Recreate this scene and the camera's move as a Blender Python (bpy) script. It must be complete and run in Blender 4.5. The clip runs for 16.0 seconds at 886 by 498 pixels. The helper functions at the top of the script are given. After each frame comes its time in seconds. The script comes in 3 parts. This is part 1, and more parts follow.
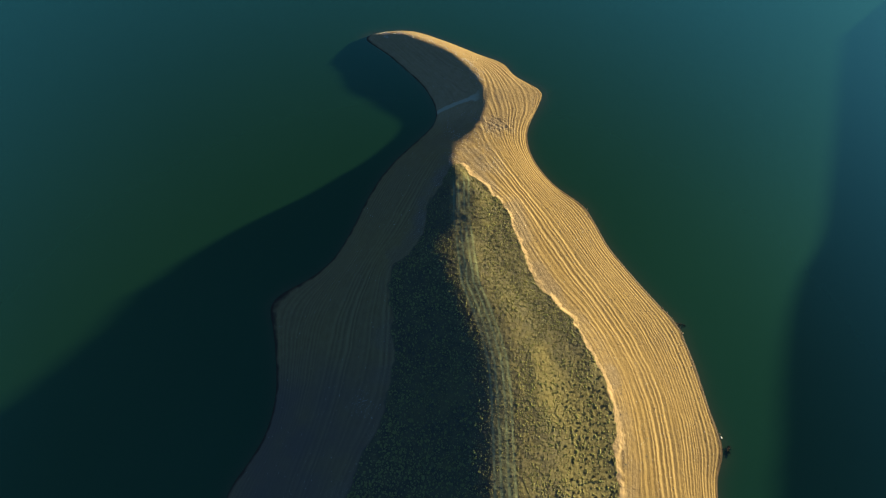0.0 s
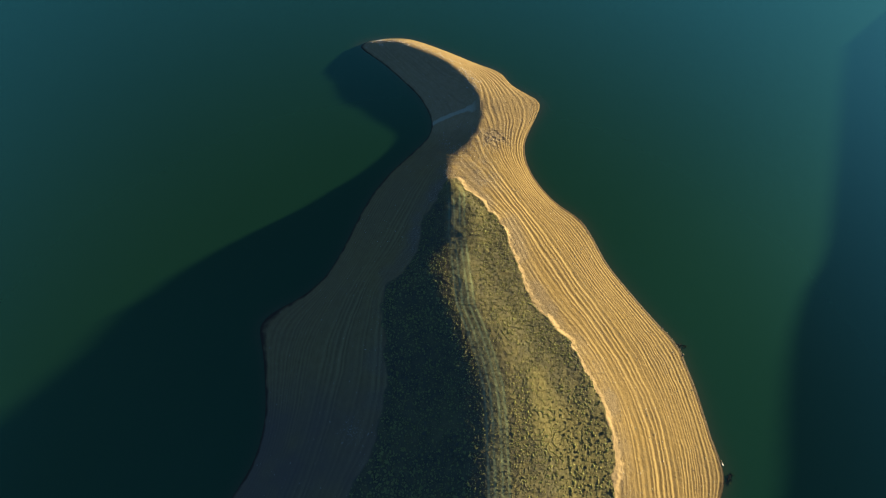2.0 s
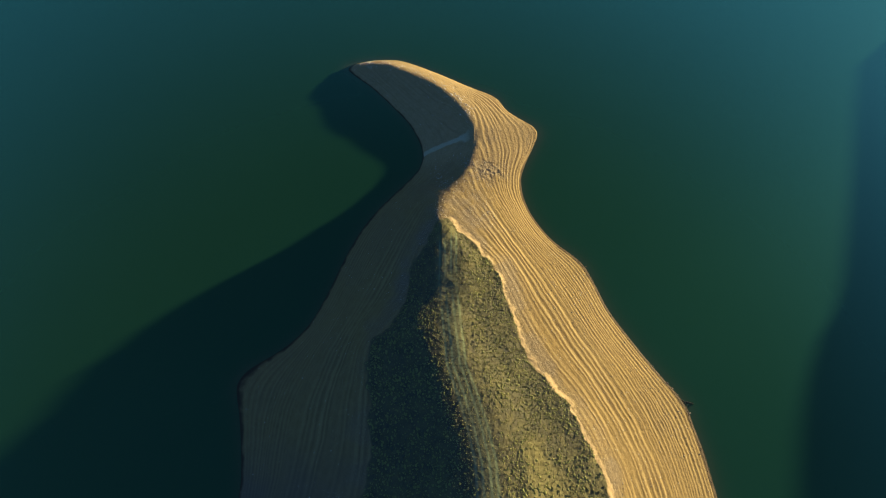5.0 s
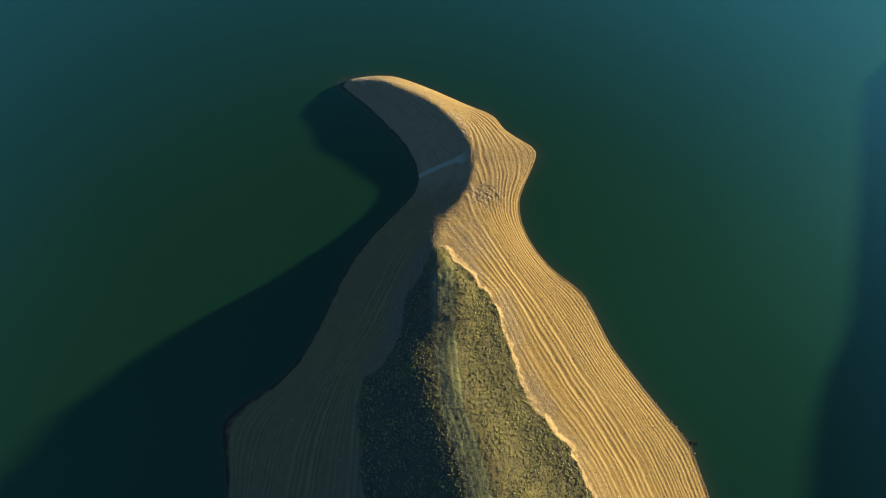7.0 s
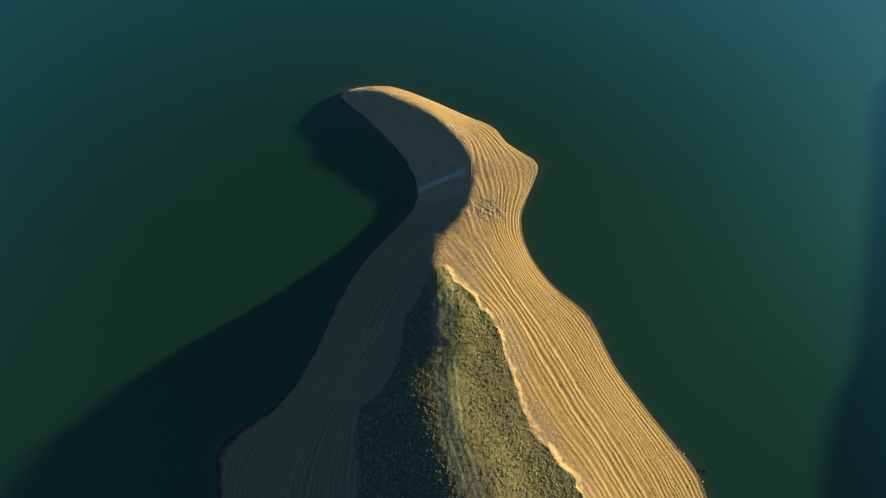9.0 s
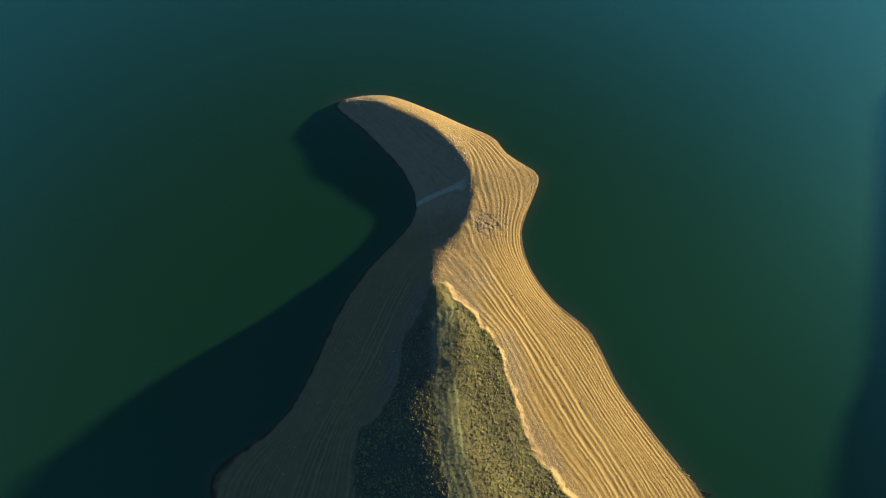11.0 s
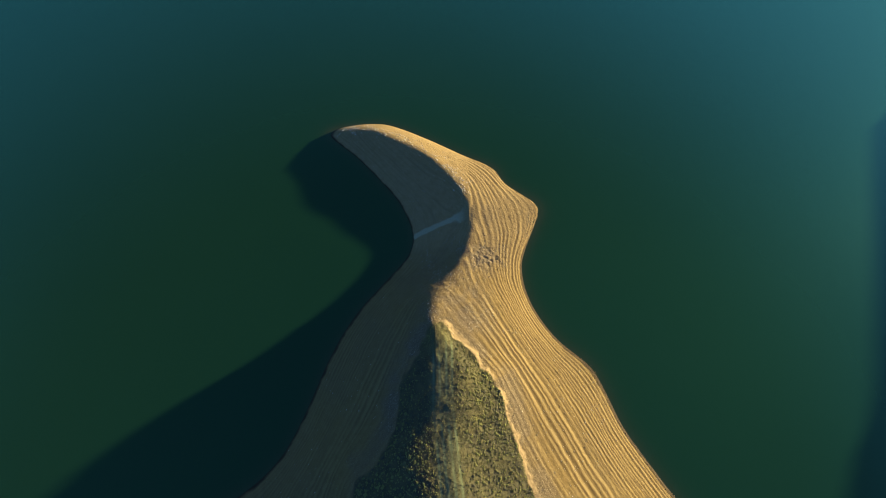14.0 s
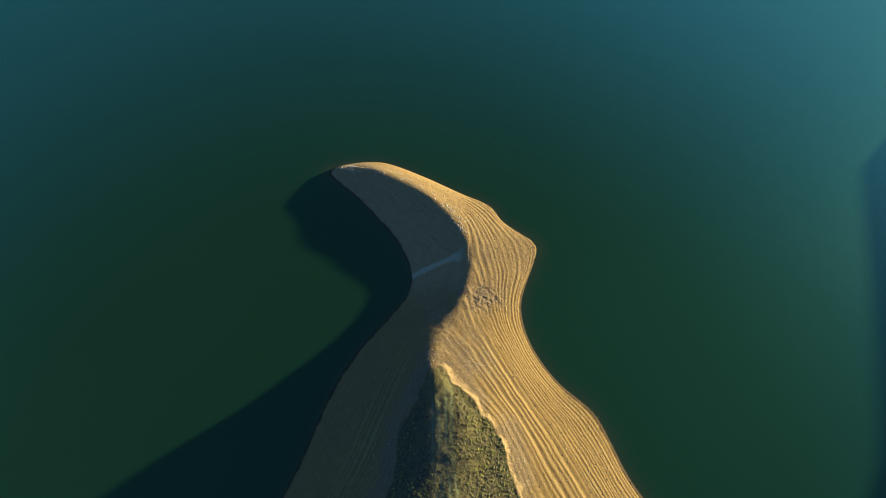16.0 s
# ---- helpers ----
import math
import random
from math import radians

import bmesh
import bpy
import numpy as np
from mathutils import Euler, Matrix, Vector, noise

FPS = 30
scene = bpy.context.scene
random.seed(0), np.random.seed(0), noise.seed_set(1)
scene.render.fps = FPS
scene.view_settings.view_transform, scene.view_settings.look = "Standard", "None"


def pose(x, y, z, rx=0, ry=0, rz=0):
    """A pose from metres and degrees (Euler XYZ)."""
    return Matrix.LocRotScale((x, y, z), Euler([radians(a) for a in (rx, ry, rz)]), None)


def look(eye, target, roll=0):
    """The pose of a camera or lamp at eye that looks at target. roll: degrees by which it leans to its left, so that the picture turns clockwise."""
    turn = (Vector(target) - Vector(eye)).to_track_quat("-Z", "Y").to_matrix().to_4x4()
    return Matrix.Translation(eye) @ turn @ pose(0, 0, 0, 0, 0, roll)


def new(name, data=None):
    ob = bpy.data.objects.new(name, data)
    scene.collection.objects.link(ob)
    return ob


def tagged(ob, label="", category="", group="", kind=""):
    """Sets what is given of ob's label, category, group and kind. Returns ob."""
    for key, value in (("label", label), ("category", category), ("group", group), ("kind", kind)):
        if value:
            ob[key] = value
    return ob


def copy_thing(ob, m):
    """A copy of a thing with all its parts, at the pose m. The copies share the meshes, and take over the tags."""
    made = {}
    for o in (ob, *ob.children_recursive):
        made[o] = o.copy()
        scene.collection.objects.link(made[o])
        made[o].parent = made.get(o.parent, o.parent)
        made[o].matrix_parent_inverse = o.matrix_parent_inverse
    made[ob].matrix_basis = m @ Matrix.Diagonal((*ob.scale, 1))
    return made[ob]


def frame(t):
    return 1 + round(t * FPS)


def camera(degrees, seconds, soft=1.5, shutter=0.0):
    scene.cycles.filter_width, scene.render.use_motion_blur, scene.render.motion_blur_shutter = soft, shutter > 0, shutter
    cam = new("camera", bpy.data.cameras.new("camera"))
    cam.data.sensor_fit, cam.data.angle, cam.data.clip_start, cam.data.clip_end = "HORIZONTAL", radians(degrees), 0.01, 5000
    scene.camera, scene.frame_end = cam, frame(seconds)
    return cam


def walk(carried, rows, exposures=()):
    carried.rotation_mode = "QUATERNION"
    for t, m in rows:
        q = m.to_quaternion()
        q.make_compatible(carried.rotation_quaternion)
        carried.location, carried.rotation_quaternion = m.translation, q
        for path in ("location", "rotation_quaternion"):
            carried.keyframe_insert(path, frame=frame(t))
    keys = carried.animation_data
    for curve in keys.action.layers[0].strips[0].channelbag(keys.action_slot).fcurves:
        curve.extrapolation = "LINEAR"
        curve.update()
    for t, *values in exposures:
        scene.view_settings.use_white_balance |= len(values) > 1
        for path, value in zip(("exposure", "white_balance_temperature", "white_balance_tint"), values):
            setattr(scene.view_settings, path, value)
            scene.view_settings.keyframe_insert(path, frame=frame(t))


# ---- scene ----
SECONDS = 16.0
cam = camera(90.0, SECONDS, soft=0.6)
# seconds, eye x y z, yaw, pitch, roll
PATH = [
    (0.0, 0.06, 0.03, 99.99, -0.00, -61.94, -1.52),
    (0.5, 0.43, 1.14, 100.02, 0.02, -62.05, -1.45),
    (1.0, 0.69, 2.47, 99.88, 0.01, -62.12, -1.48),
    (1.5, 0.75, 3.91, 99.72, -0.01, -62.13, -1.63),
    (2.0, 0.89, 5.45, 99.73, -0.01, -62.12, -1.77),
    (2.5, 1.24, 7.43, 99.66, -0.03, -62.21, -1.79),
    (3.0, 1.77, 9.81, 99.49, -0.05, -62.33, -1.70),
    (3.5, 2.26, 12.14, 99.49, -0.09, -62.45, -1.63),
    (4.0, 2.72, 14.55, 99.39, -0.10, -62.57, -1.59),
    (6.5, 3.13, 26.51, 99.13, -0.31, -63.06, -2.21),
    (7.0, 3.31, 28.38, 99.12, -0.38, -63.17, -2.15),
    (7.5, 3.45, 30.07, 99.02, -0.38, -63.27, -2.10),
    (8.0, 3.43, 31.51, 99.01, -0.37, -63.34, -2.13),
    (8.5, 3.31, 32.86, 98.78, -0.42, -63.38, -2.16),
    (9.0, 3.14, 34.08, 98.65, -0.51, -63.39, -2.24),
    (11.5, 3.02, 39.81, 98.46, -0.80, -63.66, -2.33),
    (12.0, 2.93, 40.70, 98.30, -0.86, -63.66, -2.41),
    (12.5, 2.76, 41.52, 98.24, -0.91, -63.56, -2.53),
    (13.0, 2.49, 42.61, 98.23, -0.98, -63.24, -2.68),
    (13.5, 2.24, 43.76, 98.51, -1.07, -62.69, -2.84),
    (14.0, 1.97, 44.75, 98.75, -1.18, -62.03, -3.01),
    (14.5, 1.71, 45.65, 98.95, -1.29, -61.25, -3.18),
    (15.0, 1.40, 46.52, 99.18, -1.40, -60.39, -3.35),
    (15.5, 1.11, 47.33, 99.34, -1.45, -59.51, -3.54),
    (16.0, 0.86, 48.14, 99.53, -1.51, -58.61, -3.72),
]
EXPOSURE, KELVIN, TINT = 2.3, 6250, 25
walk(cam, [(t, pose(x, y, z, 90 + pitch, roll, yaw)) for t, x, y, z, yaw, pitch, roll in PATH],
     exposures=[(0.0, EXPOSURE, KELVIN, TINT), (SECONDS, EXPOSURE, KELVIN, TINT)])

# ---- light: a low evening sun from ahead on the right, clear sky ----
SUN_EL = 4.8
SUN_AZ = 66.5  # degrees from +y towards +x
SUN_H = Vector((math.sin(radians(SUN_AZ)), math.cos(radians(SUN_AZ)), 0))
world = bpy.data.worlds.new("sky")
scene.world = world
world.use_nodes = True
wn = world.node_tree
sky = wn.nodes.new("ShaderNodeTexSky")
sky.sky_type, sky.sun_disc = "NISHITA", False
sky.sun_elevation, sky.sun_rotation = radians(SUN_EL), radians(SUN_AZ)
sky.air_density, sky.dust_density, sky.ozone_density = 1.0, 0.5, 4.4
wn.links.new(sky.outputs[0], wn.nodes["Background"].inputs[0])
wn.nodes["Background"].inputs[1].default_value = 0.066
lamp = bpy.data.lights.new("sun", "SUN")
lamp.energy, lamp.angle, lamp.color = 4.7, radians(0.68), (1.0, 0.86, 0.375)
sun = new("sun", lamp)
sun.matrix_world = look((0, 0, 300), Vector((0, 0, 300)) - SUN_H - Vector((0, 0, math.tan(radians(SUN_EL)))))


# ---- materials ----
class Nodes:
    """A small wrapper that wires a Principled material."""

    def __init__(self, name, rough=0.9, spec=0.2):
        self.mat = bpy.data.materials.new(name)
        self.mat.use_nodes = True
        self.tree = self.mat.node_tree
        self.bsdf = self.tree.nodes["Principled BSDF"]
        self.bsdf.inputs["Roughness"].default_value = rough
        self.bsdf.inputs["Specular IOR Level"].default_value = spec
        geo = self.tree.nodes.new("ShaderNodeNewGeometry")
        self.place, self.island = geo.outputs["Position"], geo.outputs["Random Per Island"]

    def put(self, value, socket):
        if isinstance(value, bpy.types.NodeSocket):
            self.tree.links.new(value, socket)
        else:
            if isinstance(value, tuple) and len(value) == 3 and socket.type == "RGBA":
                value = (*value, 1)
            socket.default_value = value

    def noise(self, scale, detail=4.0, rough=0.6, stretch=None):
        n = self.tree.nodes.new("ShaderNodeTexNoise")
        n.inputs["Scale"].default_value, n.inputs["Detail"].default_value, n.inputs["Roughness"].default_value = scale, detail, rough
        src = self.place
        if stretch:
            m = self.tree.nodes.new("ShaderNodeMapping")
            m.inputs["Scale"].default_value = stretch
            self.tree.links.new(src, m.inputs["Vector"])
            src = m.outputs[0]
        self.tree.links.new(src, n.inputs["Vector"])
        return n.outputs["Fac"]

    def ramp(self, fac, lo, hi, a=0.0, b=1.0, shape="LINEAR"):
        n = self.tree.nodes.new("ShaderNodeMapRange")
        n.interpolation_type = shape
        for value, key in ((fac, "Value"), (lo, "From Min"), (hi, "From Max"), (a, "To Min"), (b, "To Max")):
            self.put(value, n.inputs[key])
        return n.outputs[0]

    def mix(self, fac, a, b, mode="MIX"):
        n = self.tree.nodes.new("ShaderNodeMix")
        n.data_type, n.blend_type = "RGBA", mode
        self.put(fac, n.inputs[0]), self.put(a, n.inputs[6]), self.put(b, n.inputs[7])
        return n.outputs[2]

    def math(self, op, a, b=0.0):
        n = self.tree.nodes.new("ShaderNodeMath")
        n.operation = op
        self.put(a, n.inputs[0]), self.put(b, n.inputs[1])
        return n.outputs[0]

    def attr(self, name):
        n = self.tree.nodes.new("ShaderNodeAttribute")
        n.attribute_name = name
        return n.outputs["Fac"]

    def random(self):
        return self.tree.nodes.new("ShaderNodeObjectInfo").outputs["Random"]

    def bump(self, height, strength, distance):
        n = self.tree.nodes.new("ShaderNodeBump")
        n.inputs["Strength"].default_value, n.inputs["Distance"].default_value = strength, distance
        self.put(height, n.inputs["Height"])
        old = self.bsdf.inputs["Normal"].links
        if old:
            self.tree.links.new(old[0].from_socket, n.inputs["Normal"])
        self.tree.links.new(n.outputs[0], self.bsdf.inputs["Normal"])

    def colour(self, value):
        self.put(value, self.bsdf.inputs["Base Color"])
        return self.mat


def ground_material():
    k = Nodes("ground", 0.95, 0.1)
    fine, mid, wide = k.noise(3.5, 6, 0.75), k.noise(0.6, 4), k.noise(0.09, 3)
    lines = k.noise(1.0, 3, 0.6, (0.08, 0.08, 11.0))  # thin strandlines that keep to one level
    sand = k.mix(k.ramp(mid, 0.3, 0.7), (0.165, 0.111, 0.040), (0.200, 0.138, 0.054))
    sand = k.mix(k.ramp(wide, 0.35, 0.65, 0.0, 0.4), sand, (0.150, 0.110, 0.056))
    # the spit's sand is washed paler
    sand = k.mix(k.ramp(k.attr("pale"), 0.0, 1.0, 0.0, 0.65), sand, k.mix(k.ramp(mid, 0.3, 0.7), (0.278, 0.194, 0.092), (0.322, 0.230, 0.116)))
    # bands at each stand of the water: darker hollows, lips lightened with a painted highlight
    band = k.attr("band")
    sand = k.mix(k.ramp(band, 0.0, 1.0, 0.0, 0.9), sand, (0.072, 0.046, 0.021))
    sand = k.mix(k.ramp(k.attr("lip_highlight"), 0.0, 1.0, 0.0, 0.8), sand, (0.290, 0.208, 0.090))
    # strandline colour weakened on the west side to follow its shade, and upslope
    sand = k.mix(k.math("MULTIPLY", k.ramp(lines, 0.50, 0.38, 0.0, 0.6), k.attr("sunny_lines")), sand, (0.110, 0.073, 0.036))
    sand = k.mix(k.ramp(fine, 0.57, 0.68, 0.0, 0.35), sand, (0.30, 0.225, 0.115))
    sand = k.mix(k.ramp(fine, 0.44, 0.34, 0.0, 0.45), sand, (0.080, 0.055, 0.028))
    gravel = k.mix(k.ramp(fine, 0.35, 0.65), (0.092, 0.067, 0.040), (0.190, 0.146, 0.094))
    gravel = k.mix(k.ramp(k.noise(5.5, 2, 0.5), 0.62, 0.68, 0.0, 0.8), gravel, (0.36, 0.30, 0.21))
    gravel = k.mix(k.ramp(k.noise(4.3, 2, 0.5), 0.38, 0.33, 0.0, 0.8), gravel, (0.066, 0.051, 0.037))
    sand = k.mix(k.ramp(k.attr("dark_sand"), 0.0, 1.0, 0.0, 0.8), sand, (0.098, 0.074, 0.058))
    sand = k.mix(k.attr("gravel"), sand, gravel)
    green = k.mix(k.ramp(mid, 0.3, 0.7), (0.058, 0.053, 0.039), (0.104, 0.095, 0.045))
    straw = k.mix(k.ramp(mid, 0.3, 0.7), (0.098, 0.088, 0.038), (0.130, 0.114, 0.050))
    grass = k.mix(k.attr("straw"), green, straw)
    grass = k.mix(k.ramp(k.noise(0.55, 3, 0.6), 0.50, 0.64, 0.0, 0.32), grass, (0.150, 0.125, 0.052))
    grass = k.mix(k.ramp(k.noise(2.2, 5, 0.7), 0.45, 0.65, 0.0, 0.3), grass, (0.0525, 0.051, 0.021))
    grass = k.mix(k.attr("track"), grass, (0.130, 0.150, 0.080))
    both = k.mix(k.attr("veg"), sand, grass)
    both = k.mix(k.attr("scarp"), both, (0.285, 0.206, 0.110))
    both = k.mix(k.attr("pale_stripe"), both, (0.32, 0.290, 0.172))
    wet = k.attr("wet")
    both = k.mix(wet, both, (0.044, 0.029, 0.016))
    k.put(k.ramp(wet, 0.0, 1.0, 0.95, 0.75), k.bsdf.inputs["Roughness"])
    k.bump(fine, 1.0, 0.045)
    k.bump(lines, 0.6, 0.10)
    k.bump(k.noise(1.1, 5, 0.7), 0.4, 0.15)
    return k.colour(both)


def water_material():
    """Murky water: a scattering body under a rippled surface that mirrors the sky."""
    k = Nodes("lake_water")
    wide = k.noise(0.012, 3)
    body = k.mix(k.ramp(wide, 0.35, 0.65), (0.0055, 0.0276, 0.0112), (0.0065, 0.0312, 0.0132))
    body = k.mix(k.attr("silt"), body, (0.04, 0.034, 0.018))
    k.bump(k.noise(1.3, 3), 0.05, 0.05)
    k.bump(k.noise(0.25, 2), 0.05, 0.2)
    normal = k.bsdf.inputs["Normal"].links[0].from_socket
    new_node = k.tree.nodes.new
    deep, gloss, sheen, glitter = (new_node("ShaderNodeBsdf" + n) for n in ("Diffuse", "Glossy", "Glossy", "Glossy"))
    rim, under, steep, mixed = (new_node("ShaderNode" + n) for n in ("LayerWeight", "MixShader", "MixShader", "MixShader"))
    k.put(body, deep.inputs["Color"])
    # seen from above the surface mirrors little and murkily, towards the distance more and clearly
    gloss.inputs["Color"].default_value, gloss.inputs["Roughness"].default_value = (0.74, 1.0, 0.30, 1), 0.11
    sheen.inputs["Color"].default_value, sheen.inputs["Roughness"].default_value = (0.27, 0.87, 0.57, 1), 0.11
    rim.inputs["Blend"].default_value = 0.5
    # the broad glitter of wavelets under the low sun
    glitter.inputs["Color"].default_value, glitter.inputs["Roughness"].default_value = (0.12, 0.95, 1.0, 1), 0.7
    for n in (deep, gloss, sheen, glitter, rim):
        k.put(normal, n.inputs["Normal"])
    far = k.ramp(rim.outputs["Facing"], 0.18, 0.70, 0.0, 0.27, "SMOOTHSTEP")
    for node, fac, one, two in ((under, 0.0095, deep, glitter), (steep, 0.051, under, gloss), (mixed, far, steep, sheen)):
        k.put(fac, node.inputs[0]), k.put(one.outputs[0], node.inputs[1]), k.put(two.outputs[0], node.inputs[2])
    k.put(mixed.outputs[0], k.tree.nodes["Material Output"].inputs["Surface"])
    k.tree.nodes.remove(k.bsdf)
    return k.mat


def plant_material(name, green, olive, straw):
    """Leaves from green to straw by each plant's own tone, mottled from lump to lump."""
    k = Nodes(name, 0.85, 0.15)
    tone = k.attr("tone")
    c = k.mix(k.ramp(tone, 0.0, 0.45), green, olive)
    c = k.mix(k.ramp(tone, 0.5, 1.0), c, straw)
    c = k.mix(k.ramp(k.island, 0.0, 1.0, 0.0, 0.35), c, green)
    c = k.mix(k.ramp(k.noise(9.0, 3), 0.45, 0.75, 0.0, 0.3), c, green)
    return k.colour(c)


def stone_material(name, dark, light):
    k = Nodes(name, 0.9, 0.2)
    c = k.mix(k.island, dark, light)
    c = k.mix(k.ramp(k.noise(14.0, 4), 0.35, 0.7, 0.0, 0.5), c, dark)
    k.bump(k.noise(22.0, 4), 0.5, 0.02)
    return k.colour(c)


GROUND, WATER = ground_material(), water_material()
SHRUB = plant_material("shrub_leaves", (0.066, 0.064, 0.045), (0.180, 0.184, 0.050), (0.226, 0.208, 0.064))
BUSH = plant_material("bush_leaves", (0.066, 0.070, 0.034), (0.104, 0.106, 0.044), (0.132, 0.124, 0.054))
TUFT = plant_material("dry_grass", (0.070, 0.066, 0.032), (0.140, 0.126, 0.046), (0.190, 0.156, 0.062))
PEBBLE = stone_material("pebbles", (0.16, 0.125, 0.08), (0.55, 0.48, 0.37))
BOULDER = stone_material("dark_stone", (0.105, 0.078, 0.052), (0.270, 0.208, 0.140))
SHINGLE = stone_material("wet_stone", (0.030, 0.022, 0.015), (0.085, 0.062, 0.040))
PALE = stone_material("pale_stone", (0.50, 0.47, 0.41), (0.68, 0.66, 0.60))
BARK = stone_material("dead_wood", (0.0175, 0.014, 0.01), (0.055, 0.0425, 0.03))

# ---- the plan of the headland ----
SHORE_WEST = [(-90, -260), (-72, -170), (-58, -90), (-45, -25), (-39.4, -2), (-36.4, 3.9), (-34, 9.2), (-33.1, 15.9), (-34.2, 23.1), (-36.3, 30.9),
              (-38.5, 37.3), (-35.9, 41), (-30.3, 44.4), (-25.4, 49.1), (-23, 53.2), (-20.4, 59.9), (-17.8, 68), (-14.5, 75.6), (-10.8, 81.7),
              (-6.2, 87.4), (-0.5, 94.8), (0.6, 99.4), (-0.1, 104.1), (-3.4, 111.4), (-8.1, 117.6), (-14.9, 125.5), (-20.9, 130.9), (-23.0, 132.6)]
SHORE_EAST = [(-23.9, 134.2), (-22.6, 135.8), (-19.0, 137.2), (-11.7, 138.4), (-5.9, 137.7), (3.9, 133.2), (14.3, 127.5), (22.6, 123.4), (25.6, 118.2), (30.4, 114.3),
              (33.7, 111.9), (34.6, 109.0), (33.0, 104.6), (29.6, 97.8), (27.7, 92.1), (28.1, 85.6), (30.3, 79.5), (34.4, 73.3), (40.7, 67.7), (43, 62.7),
              (45.5, 55), (49.3, 48), (54.1, 40.4), (58.7, 33.7), (59.5, 28.9), (60.4, 22.5), (60.6, 15.7), (61.5, 8.9), (60.9, 5.1),
              (57.6, -2.1), (56, -25), (66, -90), (84, -170), (110, -260)]
CREST = [(-10, -262, 16), (-2, -90, 15), (10.6, -12, 13.2), (11.6, -1.8, 13), (13.3, 5.3, 12.8), (13.9, 11.1, 12.6), (14.4, 17.3, 12.2), (13.0, 25.3, 11.6),
         (8.9, 35.3, 11), (5.6, 42.3, 10.4), (4.1, 48.2, 9.9), (5.9, 54.8, 9.2), (6.4, 63.5, 8.4), (5.7, 71.1, 7.6), (4.9, 76.3, 7), (5.4, 82.4, 5.7),
         (8.6, 86.8, 4.5), (12.7, 92.9, 3.7), (15.3, 100.2, 2.7), (15.8, 106.5, 2.3), (14, 112.8, 2.7), (10.1, 119, 3.0), (4.7, 124.8, 3.2),
         (-1.5, 129.3, 2.65), (-8.6, 133.3, 2.3), (-15.3, 135, 1.2), (-20.6, 134.4, 0.6)]
TRACK_Y = [-10, 3.5, 15.2, 21.9, 27.8, 34.1, 39.5, 46.8, 58.3, 73.5]  # the wheel tracks along the crest
TRACK_X = [12.6, 13.1, 13.5, 13.4, 12.2, 10.4, 8.6, 7.8, 7.0, 6.8]
SCARP = 7.0  # about the full lake's level, where grass begins
GRASS_WEST = [(-50, -262), (-36, -90), (-18, -12), (-15.7, -1.9), (-12.9, 5.6), (-9.6, 11.7), (-7.7, 22.8), (-9.3, 35.3), (-9.5, 44.3), (-6, 47.8), (-1.9, 55.7),
              (-0.2, 64.1), (2.4, 71.3), (4.9, 75.5)]
GRASS_EAST = [(6.7, 75.9), (8.2, 74.8), (12.2, 70), (17.1, 65.3), (18.1, 63.6), (19.5, 58.6), (21, 51.4), (23, 46.1), (23.5, 42.5), (26.8, 37),
              (31.3, 31.6), (33.7, 27.3), (35.6, 20.7), (36.6, 16.2), (36.8, 9.7), (36, 3.7), (35.2, -1.9), (34.6, -12), (44, -90), (70, -262)]


def spline(points, n=5):
    """A smooth line through the points."""
    p = np.array(points, float)
    p = np.vstack([2 * p[:1] - p[1:2], p, 2 * p[-1:] - p[-2:-1]])
    out = []
    for a, b, c, d in zip(p, p[1:], p[2:], p[3:]):
        for t in np.arange(n) / n:
            out.append(0.5 * (2 * b + (c - a) * t + (2 * a - 5 * b + 4 * c - d) * t * t + (3 * b - a - 3 * c + d) * t ** 3))
    return np.array(out + [p[-2]])


def near(px, py, line):
    """The distance of each place to a line, and the line's value there (its third column)."""
    best, value = np.full(px.shape, 1e9), np.zeros(px.shape)
    for a, b in zip(line, line[1:]):
        d = b[:2] - a[:2]
        t = np.clip(((px - a[0]) * d[0] + (py - a[1]) * d[1]) / max(d @ d, 1e-9), 0, 1)
        r = (px - a[0] - t * d[0]) ** 2 + (py - a[1] - t * d[1]) ** 2
        m = r < best
        best[m] = r[m]
        if len(a) > 2:
            value[m] = (a[2] + t * (b[2] - a[2]))[m]
    return np.sqrt(best), value


def inside(px, py, ring):
    hit = np.zeros(px.shape, bool)
    for a, b in zip(ring, np.roll(ring, -1, 0)):
        if a[1] != b[1]:
            m = (a[1] > py) != (b[1] > py)
            hit ^= m & (px < (b[0] - a[0]) * (py - a[1]) / (b[1] - a[1]) + a[0])
    return hit


def smooth(v, lo, hi):
    t = np.clip((v - lo) / (hi - lo), 0, 1)
    return t * t * (3 - 2 * t)


def lattice(shape, cell, seed, octaves=3):
    """Soft value noise over a grid, about -1 to 1; cell is in grid steps."""
    rng, total, amp = np.random.RandomState(seed), np.zeros(shape), 1.0
    for _ in range(octaves):
        n, m = int(shape[0] / cell) + 3, int(shape[1] / cell) + 3
        g = rng.uniform(-1, 1, (n, m))
        y, x = np.arange(shape[0]) / cell, np.arange(shape[1]) / cell
        iy, ix = y.astype(int), x.astype(int)
        ty, tx = smooth(y - iy, 0, 1)[:, None], smooth(x - ix, 0, 1)[None]
        a, b = g[iy][:, ix], g[iy][:, ix + 1]
        c, d = g[iy + 1][:, ix], g[iy + 1][:, ix + 1]
        total += amp * ((a * (1 - tx) + b * tx) * (1 - ty) + (c * (1 - tx) + d * tx) * ty)
        amp, cell = amp * 0.5, max(cell / 2, 1.0)
    return total


